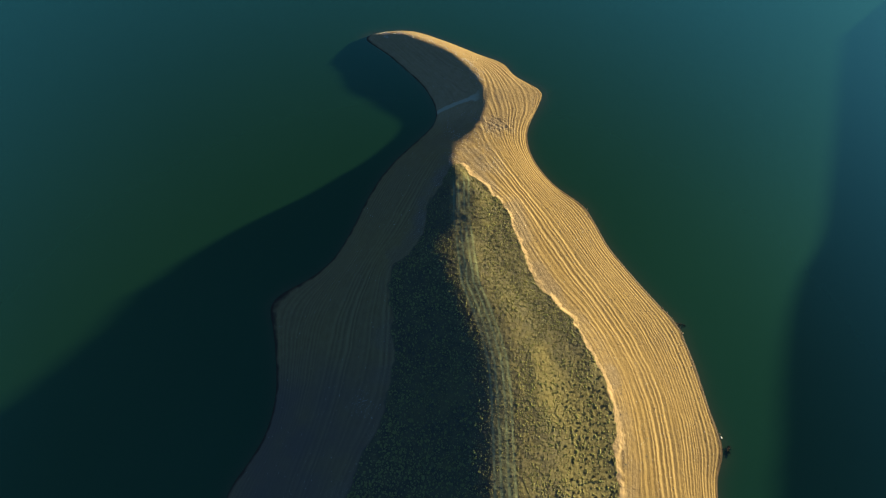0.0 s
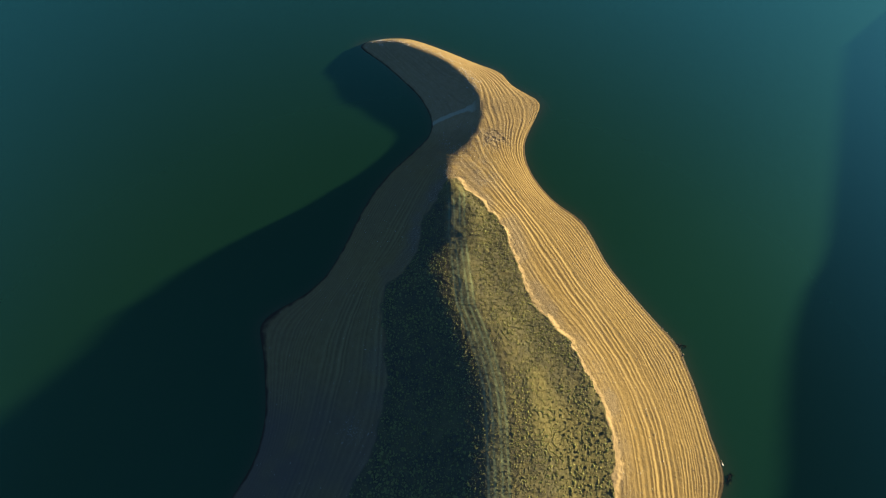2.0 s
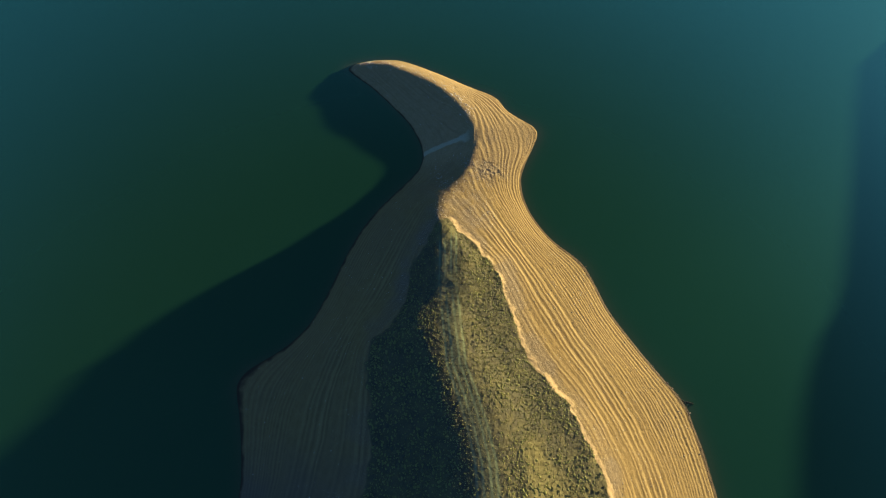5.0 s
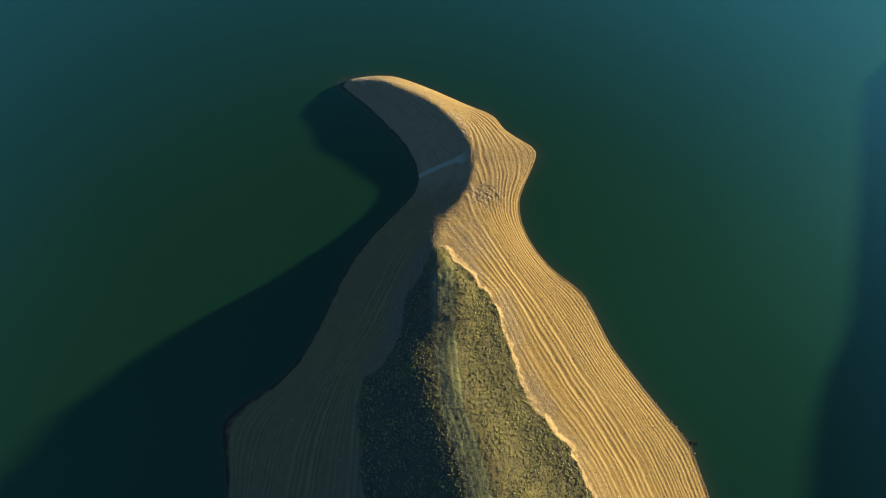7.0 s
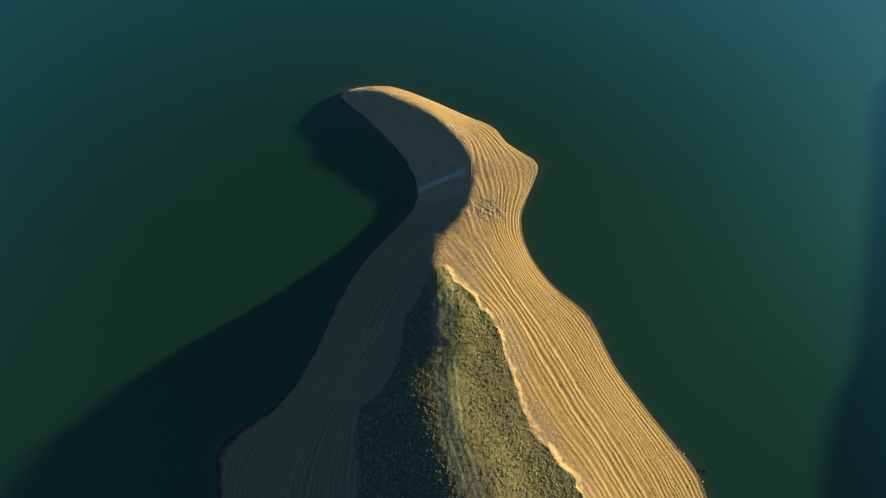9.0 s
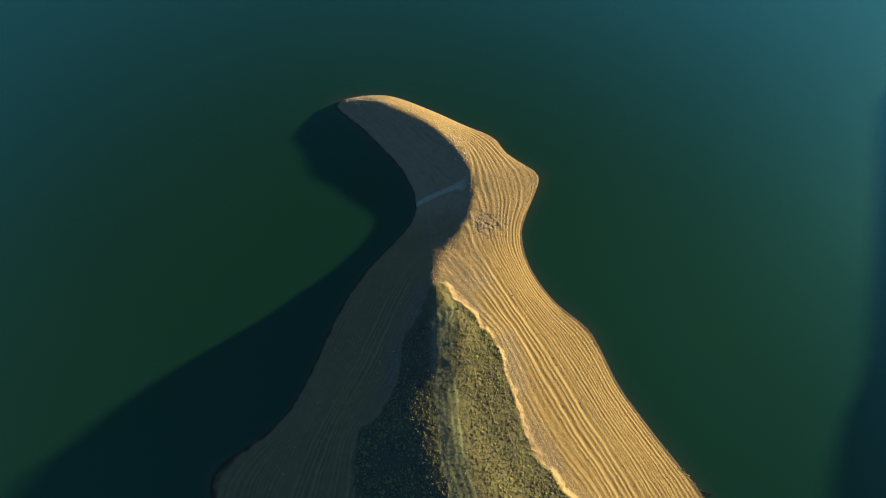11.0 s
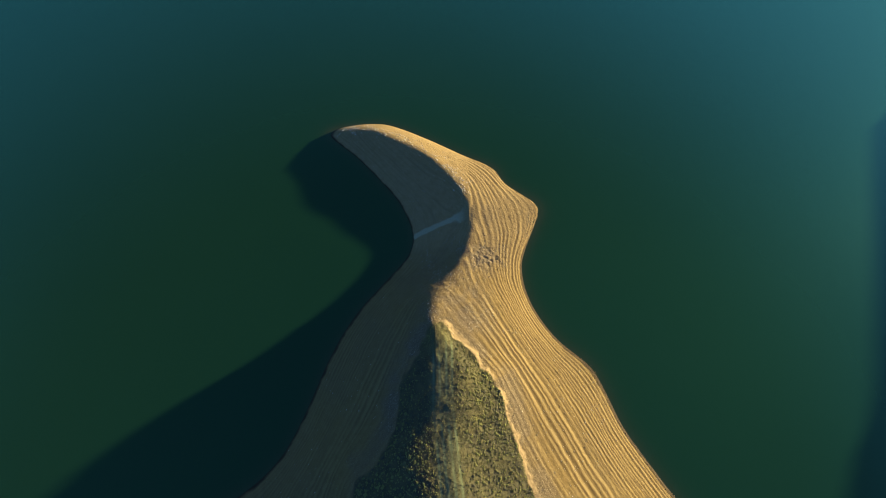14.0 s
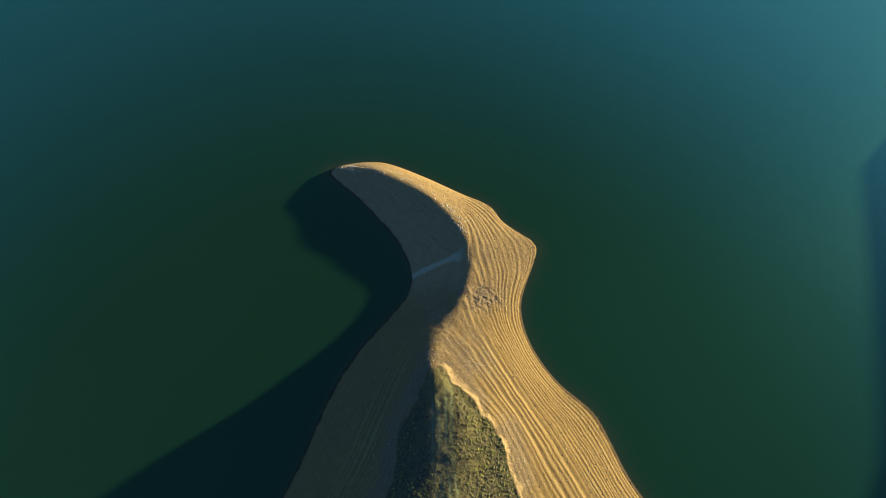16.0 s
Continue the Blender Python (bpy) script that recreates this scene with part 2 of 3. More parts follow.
def blur(v, n):
    for _ in range(n):
        w = np.pad(v, 1, "edge")
        w = (w[:-2] + 2 * w[1:-1] + w[2:]) / 4
        v = (w[:, :-2] + 2 * w[:, 1:-1] + w[:, 2:]) / 4
    return v


shore_line = spline(SHORE_WEST + SHORE_EAST)
grass_ring = spline(GRASS_WEST + GRASS_EAST)
crest_line = spline(CREST)
flank_line = spline([(3.8, 86.6, 2.7), (5.3, 89.2, 2.2), (7.6, 92.0, 2.0), (9.8, 95.0, 1.9), (11.8, 99.5, 1.6), (12.2, 105.5, 1.3), (10.8, 111, 1.7), (7.5, 117, 2.0)])
spur_line = spline([(4.1, 48.2, 9.9), (-0.5, 47.4, 9.75), (-3, 47.1, 9.25), (-6.2, 47, 8.45)])
scarp_line = np.column_stack([grass_ring, np.interp(grass_ring[:, 1], [20, 40, 60, 76], [7.3, 6.9, 6.3, 6.1])])


def base_height(x0, x1, y0, y1, step):
    """The smooth lie of the land: a sheet stretched between shore, grass edge and crest."""
    h = None
    for s in (8 * step, 4 * step, 2 * step, step):
        gx, gy = np.arange(x0, x1 + s / 2, s), np.arange(y0, y1 + s / 2, s)
        px, py = np.meshgrid(gx, gy)
        land = inside(px, py, shore_line)
        dc, zc = near(px, py, crest_line)
        dp, zp = near(px, py, spur_line)
        dc, zc = np.minimum(dc, dp), np.where(dp < dc, zp, zc)
        dp, zp = near(px, py, flank_line)
        dc, zc = np.minimum(dc, dp), np.where(dp < dc, zp, zc)
        dg, zg = near(px, py, scarp_line)
        if h is None:
            h = np.where(land, 5.0, 0.0)
        else:
            iy = np.clip(np.arange(len(gy)) / 2, 0, h.shape[0] - 1.001)
            ix = np.clip(np.arange(len(gx)) / 2, 0, h.shape[1] - 1.001)
            a, b = iy.astype(int), ix.astype(int)
            u, v = (iy - a)[:, None], (ix - b)[None]
            h = h[a][:, b] * (1 - u) * (1 - v) + h[a + 1][:, b] * u * (1 - v) + h[a][:, b + 1] * (1 - u) * v + h[a + 1][:, b + 1] * u * v
        fixed = ~land | (dc < 0.75 * s) | (dg < 0.75 * s)
        value = np.where(~land, 0.0, np.where(dc < 0.75 * s, zc, zg))
        for _ in range(220):
            w = np.pad(h, 1, "edge")
            h = np.where(fixed, value, (w[:-2, 1:-1] + w[2:, 1:-1] + w[1:-1, :-2] + w[1:-1, 2:]) / 4)
    ds, _ = near(px, py, shore_line)
    h = blur(np.where(land, h, -np.minimum(0.30 * ds, 5.0)), 5)
    # a broad, rounded crest where the headland widens
    broad = smooth(11 - dc, 0, 5) * smooth(45 - py, 0, 15) * smooth(dg, 1.5, 6)
    h = h + broad * (blur(h, 120 if step < 1 else 4) + 0.35 - h)
    # and a narrower round back further out
    back = smooth(9 - dc, 0, 5) * smooth(py, 28, 42) * smooth(78 - py, 0, 8) * smooth(dg, 0.5, 3.5)
    h = h + back * (blur(h, 80 if step < 1 else 2) + 0.2 - h)
    # the saddle is rounded too
    tail = smooth(5 - dc, 0, 4) * smooth(py, 75, 79) * smooth(92 - py, 0, 6)
    return gx, gy, h + tail * (blur(h, 14 if step < 1 else 1) + 0.05 - h)


def sample(gx, gy, h, x, y):
    u = np.clip((x - gx[0]) / (gx[1] - gx[0]), 0, len(gx) - 1.001)
    v = np.clip((y - gy[0]) / (gy[1] - gy[0]), 0, len(gy) - 1.001)
    i, j = u.astype(int), v.astype(int)
    u, v = u - i, v - j
    return h[j, i] * (1 - u) * (1 - v) + h[j, i + 1] * u * (1 - v) + h[j + 1, i] * (1 - u) * v + h[j + 1, i + 1] * u * v


def add_mesh(name, verts, faces, mat, attrs=None, flat=True):
    """A mesh from arrays; faces all have the same number of corners."""
    me = bpy.data.meshes.new(name)
    verts, faces = np.asarray(verts, np.float32), np.asarray(faces, np.int32)
    n = faces.shape[1]
    me.vertices.add(len(verts)), me.loops.add(faces.size), me.polygons.add(len(faces))
    me.vertices.foreach_set("co", verts.ravel())
    me.loops.foreach_set("vertex_index", faces.ravel())
    me.polygons.foreach_set("loop_start", np.arange(0, faces.size, n, dtype=np.int32))
    me.polygons.foreach_set("use_smooth", np.full(len(faces), not flat))
    me.update(calc_edges=True)
    for key, data in (attrs or {}).items():
        me.attributes.new(key, "FLOAT", "POINT").data.foreach_set("value", np.asarray(data, np.float32).ravel())
    me.materials.append(mat)
    return new(name, me)


def grid_faces(rows, cols, keep=None):
    i = np.arange(rows * cols).reshape(rows, cols)
    f = np.stack([i[:-1, :-1], i[:-1, 1:], i[1:, 1:], i[1:, :-1]], -1).reshape(-1, 4)
    if keep is not None:
        k = keep.ravel()
        f = f[k[f].any(1)]
    used = np.unique(f)
    back = np.zeros(rows * cols, int)
    back[used] = np.arange(len(used))
    return used, back[f]


# stands of the falling water: uneven steps from the lake up to the scarp
rng = np.random.RandomState(7)
levels = np.concatenate([[0.0], np.cumsum(np.concatenate([rng.uniform(0.12, 0.29, 14), rng.uniform(0.20, 0.48, 27)]))])
tints = rng.uniform(0.05, 1, 43)


ripples = np.concatenate([[0.0], np.cumsum(rng.uniform(0.09, 0.2, 80))])


def terraced(z, amount, levels):
    k = np.clip(np.searchsorted(levels, z) - 1, 0, len(levels) - 2)
    lo, hi = levels[k], levels[k + 1]
    t = np.clip((z - lo) / (hi - lo), 0, 1)
    out = lo + (hi - lo) * ((1 - amount) * t + amount * (0.12 * t + 0.88 * smooth(t, 0.45, 1.0)))
    return np.where(z > 0, out, z), k, t


GX, GY, BASE = base_height(-46, 70, -14, 144, 0.5)
STEP = 0.15


def build_headland():
    gx, gy = np.arange(-44, 68, STEP), np.arange(-10, 142.5, STEP)
    px, py = np.meshgrid(gx, gy)
    z = sample(GX, GY, BASE, px, py)
    dg, _ = near(px[::4, ::4], py[::4, ::4], scarp_line)
    edge = np.where(inside(px[::4, ::4], py[::4, ::4], grass_ring), dg, -dg)
    iy, ix = np.arange(len(gy)) / 4, np.arange(len(gx)) / 4
    edge = sample(gx[::4], gy[::4], edge, px, py)
    ragged = edge + 0.75 * lattice(px.shape, 22, 3)
    veg = smooth(ragged, -0.25, 0.35)
    east = smooth(px - np.interp(py, [-10, 25, 45, 75, 95, 110], [12, 12, 5, 5, 14, 15]), -2, 3)
    # a nearly level strip beside the crest, where wheels have run
    side = px - np.interp(py, crest_line[:, 1], crest_line[:, 0])
    z = z + (0.18 + 0.14 * smooth(py, 28, 44)) * smooth(side, 0.3, 4.6) * (1 - smooth(side, 4.8, 12)) * smooth(76 - py, 0, 12) * smooth(edge, 0, 4)
    # the spit is round-backed and steepest near the water
    spit = smooth(py, 88, 102)
    z = np.where(z > 0, z + spit * (2.9 * (np.clip(z, 0.0, 2.9) / 2.9) ** 0.72 + np.maximum(z - 2.9, 0) - z), z)
    # the broad back rounds off evenly towards the east
    z = z + (0.20 * np.exp(-((px - 24) / 2.8) ** 2) - 0.14 * np.exp(-((px - 18.6) / 2.2) ** 2)) * smooth(36 - py, 0, 14)
    # a shallow hollow west of the tracks
    z = z - 0.20 * np.exp(-((px - 9.6) / 3.4) ** 2 - ((py - 20) / 8) ** 2)
    # low swells, then the steps
    z = z + (0.06 * lattice(px.shape, 80, 4) + (0.042 - 0.022 * smooth(40 - py, 0, 12) * smooth(20 - px, 0, 4) + 0.03 * smooth(py, 76, 82) * smooth(98 - py, 0, 6)) * lattice(px.shape, 24, 5)) * smooth(z, 0.3, 1.5) * (1 - 0.55 * spit)
    low = z
    worn = np.clip(0.75 + 0.5 * lattice(px.shape, 70, 6), 0.15, 1.0) * np.where(east > 0.5, 1.0, np.where(py > 92, 0.2, 0.55))
    worn = worn * (0.56 - 0.12 * smooth(z, 3.0, 5.0)) * (1 - smooth(z, SCARP - 1.2, SCARP - 0.6))
    stepped, k, t = terraced(z, worn, levels)
    stepped, _, _ = terraced(stepped, 0.2 * np.clip(0.6 + 0.8 * lattice(px.shape, 50, 19), 0, 1) * (1 - 0.75 * smooth(z, 3.0, 4.6)), ripples)
    z = stepped * (1 - veg) + z * veg
    # the wave-cut scarp, bold on the sunny side
    bold = np.where(east > 0.5, 1.0, 0.35)
    z = z + 0.27 * np.clip(0.55 + 0.7 * lattice(px.shape, 30, 14), 0.05, 1.1) * bold * smooth(ragged + 0.35 * lattice(px.shape, 6, 26), -1.05, 0.35) * smooth(SCARP + 1.5 - z, 0, 1.5)
    off = px - np.interp(py, TRACK_Y, TRACK_X) + 0.25 * lattice(px.shape, 90, 16)
    strip = smooth(3.0 - np.abs(off), 0, 1.4) * smooth(76 - py, 0, 10)
    z = z + 0.09 * lattice(px.shape, 20, 35) * veg * smooth(py, 44, 54) + 0.045 * lattice(px.shape, 4, 8) * veg * (1 - 0.7 * strip) + 0.018 * lattice(px.shape, 3, 9) * (z > 0.05)
    # darker colour in the hollow of each step, a highlight painted on its lip; both fade in and out along the shore
    # band and lip colour also painted weaker on the shaded west side
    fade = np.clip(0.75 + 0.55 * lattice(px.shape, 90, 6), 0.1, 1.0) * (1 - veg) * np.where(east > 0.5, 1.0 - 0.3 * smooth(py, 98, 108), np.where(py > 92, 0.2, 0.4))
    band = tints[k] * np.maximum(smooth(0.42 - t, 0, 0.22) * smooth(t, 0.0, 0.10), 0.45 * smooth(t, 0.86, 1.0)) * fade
    lip_highlight = tints[k + 1] * smooth(t, 0.45, 0.62) * (1 - smooth(t, 0.8, 0.97)) * fade
    # sand darkened on the west flank towards the headland's root, mottled
    dark_sand = smooth(30 - py, 0, 16) * (1 - east) * np.clip(0.75 + 0.4 * lattice(px.shape, 60, 33), 0, 1) * smooth(px, -48, -30)
    scarp = bold * smooth(ragged + 0.4 * lattice(px.shape, 5, 27) + 0.6 * lattice(px.shape, 45, 34), -0.95, -0.5) * smooth(-ragged, -0.45, -0.1) * smooth(0.8 * lattice(px.shape, 40, 10) + 0.75, 0, 0.5) * (east > 0.4) * smooth(px, 7.0, 8.2)
    gravel = smooth(lattice(px.shape, 50, 11) + 0.9 * smooth(-ragged, 4.5, 0.5) - 0.40, 0, 0.6) * smooth(ragged, -6.0, -3.0) * (0.3 + 0.5 * east) * (1 - veg)
    spot = np.exp(-((px - 21.8) / 2.4) ** 2 - ((py - 58.5) / 6.5) ** 2) + 0.6 * np.exp(-((px - 20.5) / 2.5) ** 2 - ((py - 106.5) / 3.5) ** 2) + np.exp(-((px - 18) / 5) ** 2 - ((py - 94) / 4) ** 2) + 1.0 * np.exp(-((px - 10.5) / 7.5) ** 2 - ((py - 79) / 9) ** 2)
    gravel = np.maximum(gravel, 0.55 * smooth(ragged, -5.0, -2.5) * (1 - veg) * east * np.clip(0.8 + 0.6 * lattice(px.shape, 18, 36), 0, 1))
    gravel = np.maximum(gravel, np.clip(spot * (0.8 + 0.5 * lattice(px.shape, 12, 12)), 0, 0.9))
    brow = smooth(ragged, -5, -1.5) * smooth(py, 46, 58) * (px < 6) * (py < 76)
    gravel = np.maximum(gravel, brow * np.clip(0.6 + 0.4 * lattice(px.shape, 16, 22), 0, 0.8) * (1 - veg))
    ledge = np.exp(-((px - 18.5) / 4.5) ** 2 - ((py - 93.5) / 3.2) ** 2)
    z = z + ledge * (0.13 * lattice(px.shape, 7, 23) + 0.06 * lattice(px.shape, 3, 24))
    # a pale stripe across the spit's west flank, widening at its upper end
    path = np.abs((py - 100.3) - 0.46 * (px - 0.6)) / (1.0 + 1.6 * smooth(px, 9.5, 14.5))
    pale_stripe = smooth(1.0 - path + 0.2 * lattice(px.shape, 9, 15), 0, 0.6) * smooth(15 - px, 0, 3) * (px > 0) * 0.95
    # the wheel ruts of two tracks along the crest, in a strip of shorter grass
    rut = sum(smooth(0.34 - np.abs(off - o), 0, 0.26) for o in (-1.7, -0.5, 0.9, 2.1))
    rut = np.clip(rut, 0, 1) * np.clip(0.75 + 0.5 * lattice(px.shape, 30, 17), 0, 1) * smooth(74 - py, 0, 6)
    rut = np.clip(rut + strip * (0.32 + 0.12 * lattice(px.shape, 14, 28)), 0, 1) * veg
    straw = smooth(0.75 * lattice(px.shape, 55, 18) + 1.1 * smooth(34 - py, 0, 20) * smooth(px, 17.5, 25) - 0.34, 0, 0.8)
    wet = smooth(np.where(east > 0.5, 0.25 - 0.14 * np.exp(-((px - 33) / 5) ** 2 - ((py - 109) / 7) ** 2), 0.19 + 0.05 * smooth(py, 95, 110)) - low + 0.07 * lattice(px.shape, 10, 13), -0.06, 0.14)
    used, faces = grid_faces(*px.shape, keep=z > -2.5)
    pick = lambda a: a.ravel()[used]
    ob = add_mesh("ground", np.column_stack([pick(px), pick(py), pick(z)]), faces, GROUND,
                  dict(veg=pick(veg), band=pick(band), scarp=pick(scarp), pale_stripe=pick(pale_stripe), track=np.clip(pick(rut), 0, 1), sunny_lines=(0.25 + 0.75 * pick(east)) * (1 - 0.3 * smooth(pick(z), 3.6, 5.2)), straw=pick(straw), gravel=pick(gravel), wet=pick(wet), lip_highlight=pick(lip_highlight), dark_sand=pick(dark_sand), pale=pick(spit)), flat=False)
    tagged(ob, "terraced sand and gravel headland with dry grass on its crest", "ground", kind="structure")
    return gx, gy, z, ragged, straw, rut


LX, LY, LAND, EDGE, STRAW, RUT = build_headland()


def height(x, y):
    return sample(LX, LY, LAND, np.asarray(x, float), np.asarray(y, float))


def build_hinterland():
    """The headland's root behind the camera, joining the shore."""
    gx, gy, h = base_height(-130, 150, -262, -10, 3.0)
    px, py = np.meshgrid(gx, gy)
    dg, _ = near(px, py, scarp_line)
    veg = np.where(inside(px, py, grass_ring), 1.0, 0.0)
    z = h - 0.06
    used, faces = grid_faces(*px.shape, keep=z > -2)
    pick = lambda a: a.ravel()[used]
    ob = add_mesh("bank", np.column_stack([pick(px), pick(py), pick(z)]), faces, GROUND,
                  dict(veg=pick(veg), band=0 * pick(z), scarp=0 * pick(z), gravel=0 * pick(z), wet=0 * pick(z)), flat=False)
    tagged(ob, "grassy bank from which the headland runs out", "ground", kind="structure")


build_hinterland()

# ---- the hill across the inlet, whose shadow lies on the water ----
FAR = 72.0  # metres from the hill's crest to the edge of its shadow
HILL_EDGE = [(144.5, 140.9), (135, 122), (124, 99), (112, 75), (103, 58.4), (93, 46.7), (85, 34.7), (78, 20), (72.7, 6.2), (69, -2), (58, -40), (45, -110)]


def build_hill():
    off = np.array([SUN_H.x, SUN_H.y]) * FAR
    line = spline([(x + off[0], y + off[1]) for x, y in HILL_EDGE], 4)
    top = FAR * math.tan(radians(SUN_EL))
    gx, gy = np.arange(90, 500, 1.5), np.arange(-160, 300, 1.5)
    px, py = np.meshgrid(gx, gy)
    d, _ = near(px, py, line)
    ring = np.vstack([line, [(line[-1][0] + 250, line[-1][1] - 30), (line[0][0] + 150, line[0][1] + 10)]])
    inner = inside(px, py, ring)
    z = np.where(inner, top - 0.015 * d, top - 0.30 * d) + 0.25 * lattice(px.shape, 16, 21) * smooth(d, 10, 25)
    used, faces = grid_faces(*px.shape, keep=z > -3)
    pick = lambda a: a.ravel()[used]
    ob = add_mesh("hill", np.column_stack([pick(px), pick(py), np.maximum(pick(z), -6)]), faces, GROUND,
                  dict(veg=smooth(pick(z), 6, 8), band=0 * pick(z), scarp=0 * pick(z), gravel=0 * pick(z), wet=0 * pick(z)), flat=False)
    tagged(ob, "low bare hill across the inlet from the headland", "hill", kind="structure")


build_hill()


def build_water():
    far = [160, 220, 320, 500, 800, 1400, 2400, 4200]
    gx = np.concatenate([[-60 - v for v in far[::-1]], np.arange(-60, 85, 1.0), [85 + v for v in far]])
    gy = np.concatenate([[-20 - v for v in far[::-1]], np.arange(-20, 160, 1.0), [160 + v for v in far]])
    px, py = np.meshgrid(gx, gy)
    d, _ = near(px, py, shore_line)
    silt = np.exp(-d / 1.3) * 0.75
    used, faces = grid_faces(*px.shape)
    ob = add_mesh("water", np.column_stack([px.ravel(), py.ravel(), 0 * px.ravel()]), faces, WATER, dict(silt=silt), flat=False)
    tagged(ob, "calm murky green lake water round the headland", "water", kind="structure")


build_water()


# ---- plants and stones ----
def clump(seed, lumps, spread, flat_z, detail=1, jag=0.13):
    """One shrub: several ragged lumps, as arrays of corners and triangles."""
    r = random.Random(seed)
    bm = bmesh.new()
    for _ in range(lumps):
        a, d = r.uniform(0, 6.28), spread * math.sqrt(r.random())
        m = Matrix.LocRotScale((d * math.cos(a), d * math.sin(a), flat_z * r.uniform(0.5, 1.1)), Euler((r.random() * 6, r.random() * 6, 0)),
                               Vector([r.uniform(0.24, 0.5) for _ in range(3)]))
        made = bmesh.ops.create_icosphere(bm, subdivisions=detail, radius=1.0, matrix=m)
        for v in made["verts"]:
            v.co += Vector([r.uniform(-jag, jag) for _ in range(3)])
    bmesh.ops.triangulate(bm, faces=bm.faces)
    bm.verts.index_update()
    out = np.array([v.co[:] for v in bm.verts]), np.array([[v.index for v in f.verts] for f in bm.faces])
    bm.free()
    return out


def tuft(seed, blades):
    r, verts, faces = random.Random(seed), [], []
    for i in range(blades):
        a, lean, w = r.uniform(0, 6.28), r.uniform(0.2, 0.9), r.uniform(0.08, 0.16)
        c, s = math.cos(a), math.sin(a)
        verts += [(-s * w, c * w, 0), (s * w, -c * w, 0), (c * lean, s * lean, r.uniform(0.5, 1.0))]
        faces.append((3 * i, 3 * i + 1, 3 * i + 2))
    return np.array(verts), np.array(faces)


def scatter(name, kinds, xs, ys, sizes, mat, label, category, sink=0.05, tall=1.0, seed=1, tone=None):
    """Many small alike things joined into one object."""
    r = np.random.RandomState(seed)
    zs, V, F, T, n = height(xs, ys), [], [], [], 0
    which, turn = r.randint(0, len(kinds), len(xs)), r.uniform(0, 6.28, len(xs))
    for i in range(len(kinds)):
        m = np.where(which == i)[0]
        v, f = kinds[i]
        c, s = np.cos(turn[m])[:, None], np.sin(turn[m])[:, None]
        k = sizes[m][:, None]
        x = xs[m][:, None] + k * (v[:, 0] * c - v[:, 1] * s)
        y = ys[m][:, None] + k * (v[:, 0] * s + v[:, 1] * c)
        z = zs[m][:, None] + k * tall * v[:, 2] - sink * k
        V.append(np.stack([x, y, z], -1).reshape(-1, 3))
        F.append((f[None] + (n + np.arange(len(m)) * len(v))[:, None, None]).reshape(-1, 3))
        n += len(m) * len(v)
        if tone is not None:
            T.append(np.repeat(tone[m], len(v)))
    ob = add_mesh(name, np.concatenate(V), np.concatenate(F), mat, dict(tone=np.concatenate(T)) if T else None)
    return tagged(ob, label, category, kind="stuff")


def pick_places(count, seed, x0, x1, y0, y1, test):
    r = np.random.RandomState(seed)
    xs, ys = r.uniform(x0, x1, count), r.uniform(y0, y1, count)
    e = sample(LX, LY, EDGE, xs, ys)
    keep = test(xs, ys, e, height(xs, ys), r.uniform(0, 1, count))
    return xs[keep], ys[keep], r


patch = lattice((400, 400), 14, 31)


knots = lattice((400, 400), 5, 37)  # where heath plants crowd together, two or three metres across


def crowded(x, y):
    return sample(np.arange(400) * 0.5 - 60, np.arange(400) * 0.5 - 20, knots, x, y)


def patchy(x, y):
    return sample(np.arange(400) * 0.5 - 60, np.arange(400) * 0.5 - 20, patch, x, y)


def at(field, x, y):
    return sample(LX, LY, field, x, y)


def leafy(seed, lumps, spread, leaves, size=0.2):
    """A shrub: a few dark inner lumps under a coat of small leaf sprays turned every way."""
    v, f = clump(seed, lumps, spread, 0.22, 1, 0.05)
    r = np.random.RandomState(seed)
    foot = v[r.randint(0, len(v), leaves)] * r.uniform(0.9, 1.15, (leaves, 1))
    foot[:, 2] = np.abs(foot[:, 2])
    turn = r.uniform(0, 6.28, leaves)
    side = np.stack([np.cos(turn), np.sin(turn), r.uniform(-0.3, 0.3, leaves)], 1) * r.uniform(0.4, 0.7, (leaves, 1)) * size
    tip = np.stack([r.uniform(-0.6, 0.6, leaves), r.uniform(-0.6, 0.6, leaves), r.uniform(0.5, 1.2, leaves)], 1) * size
    w = np.stack([foot + side, foot - side, foot + tip], 1).reshape(-1, 3)
    return np.vstack([v, w]), np.vstack([f, len(v) + np.arange(3 * leaves).reshape(-1, 3)])


def jittered(step, seed, x0, x1, y0, y1, test):
    """Places on a shaken grid, as plants keep their distance from one another."""
    r = np.random.RandomState(seed)
    xs, ys = (a.ravel() for a in np.meshgrid(np.arange(x0, x1, step), np.arange(y0, y1, step)))
    xs, ys = xs + r.uniform(-0.48, 0.48, len(xs)) * step, ys + r.uniform(-0.48, 0.48, len(xs)) * step
    keep = test(xs, ys, sample(LX, LY, EDGE, xs, ys), r.uniform(0, 1, len(xs)))
    return xs[keep], ys[keep], r


def trodden(x, y):
    """How much smaller plants stay beside the wheel tracks."""
    return 1 - 0.55 * np.exp(-((x - np.interp(y, TRACK_Y, TRACK_X)) / 4.0) ** 2)


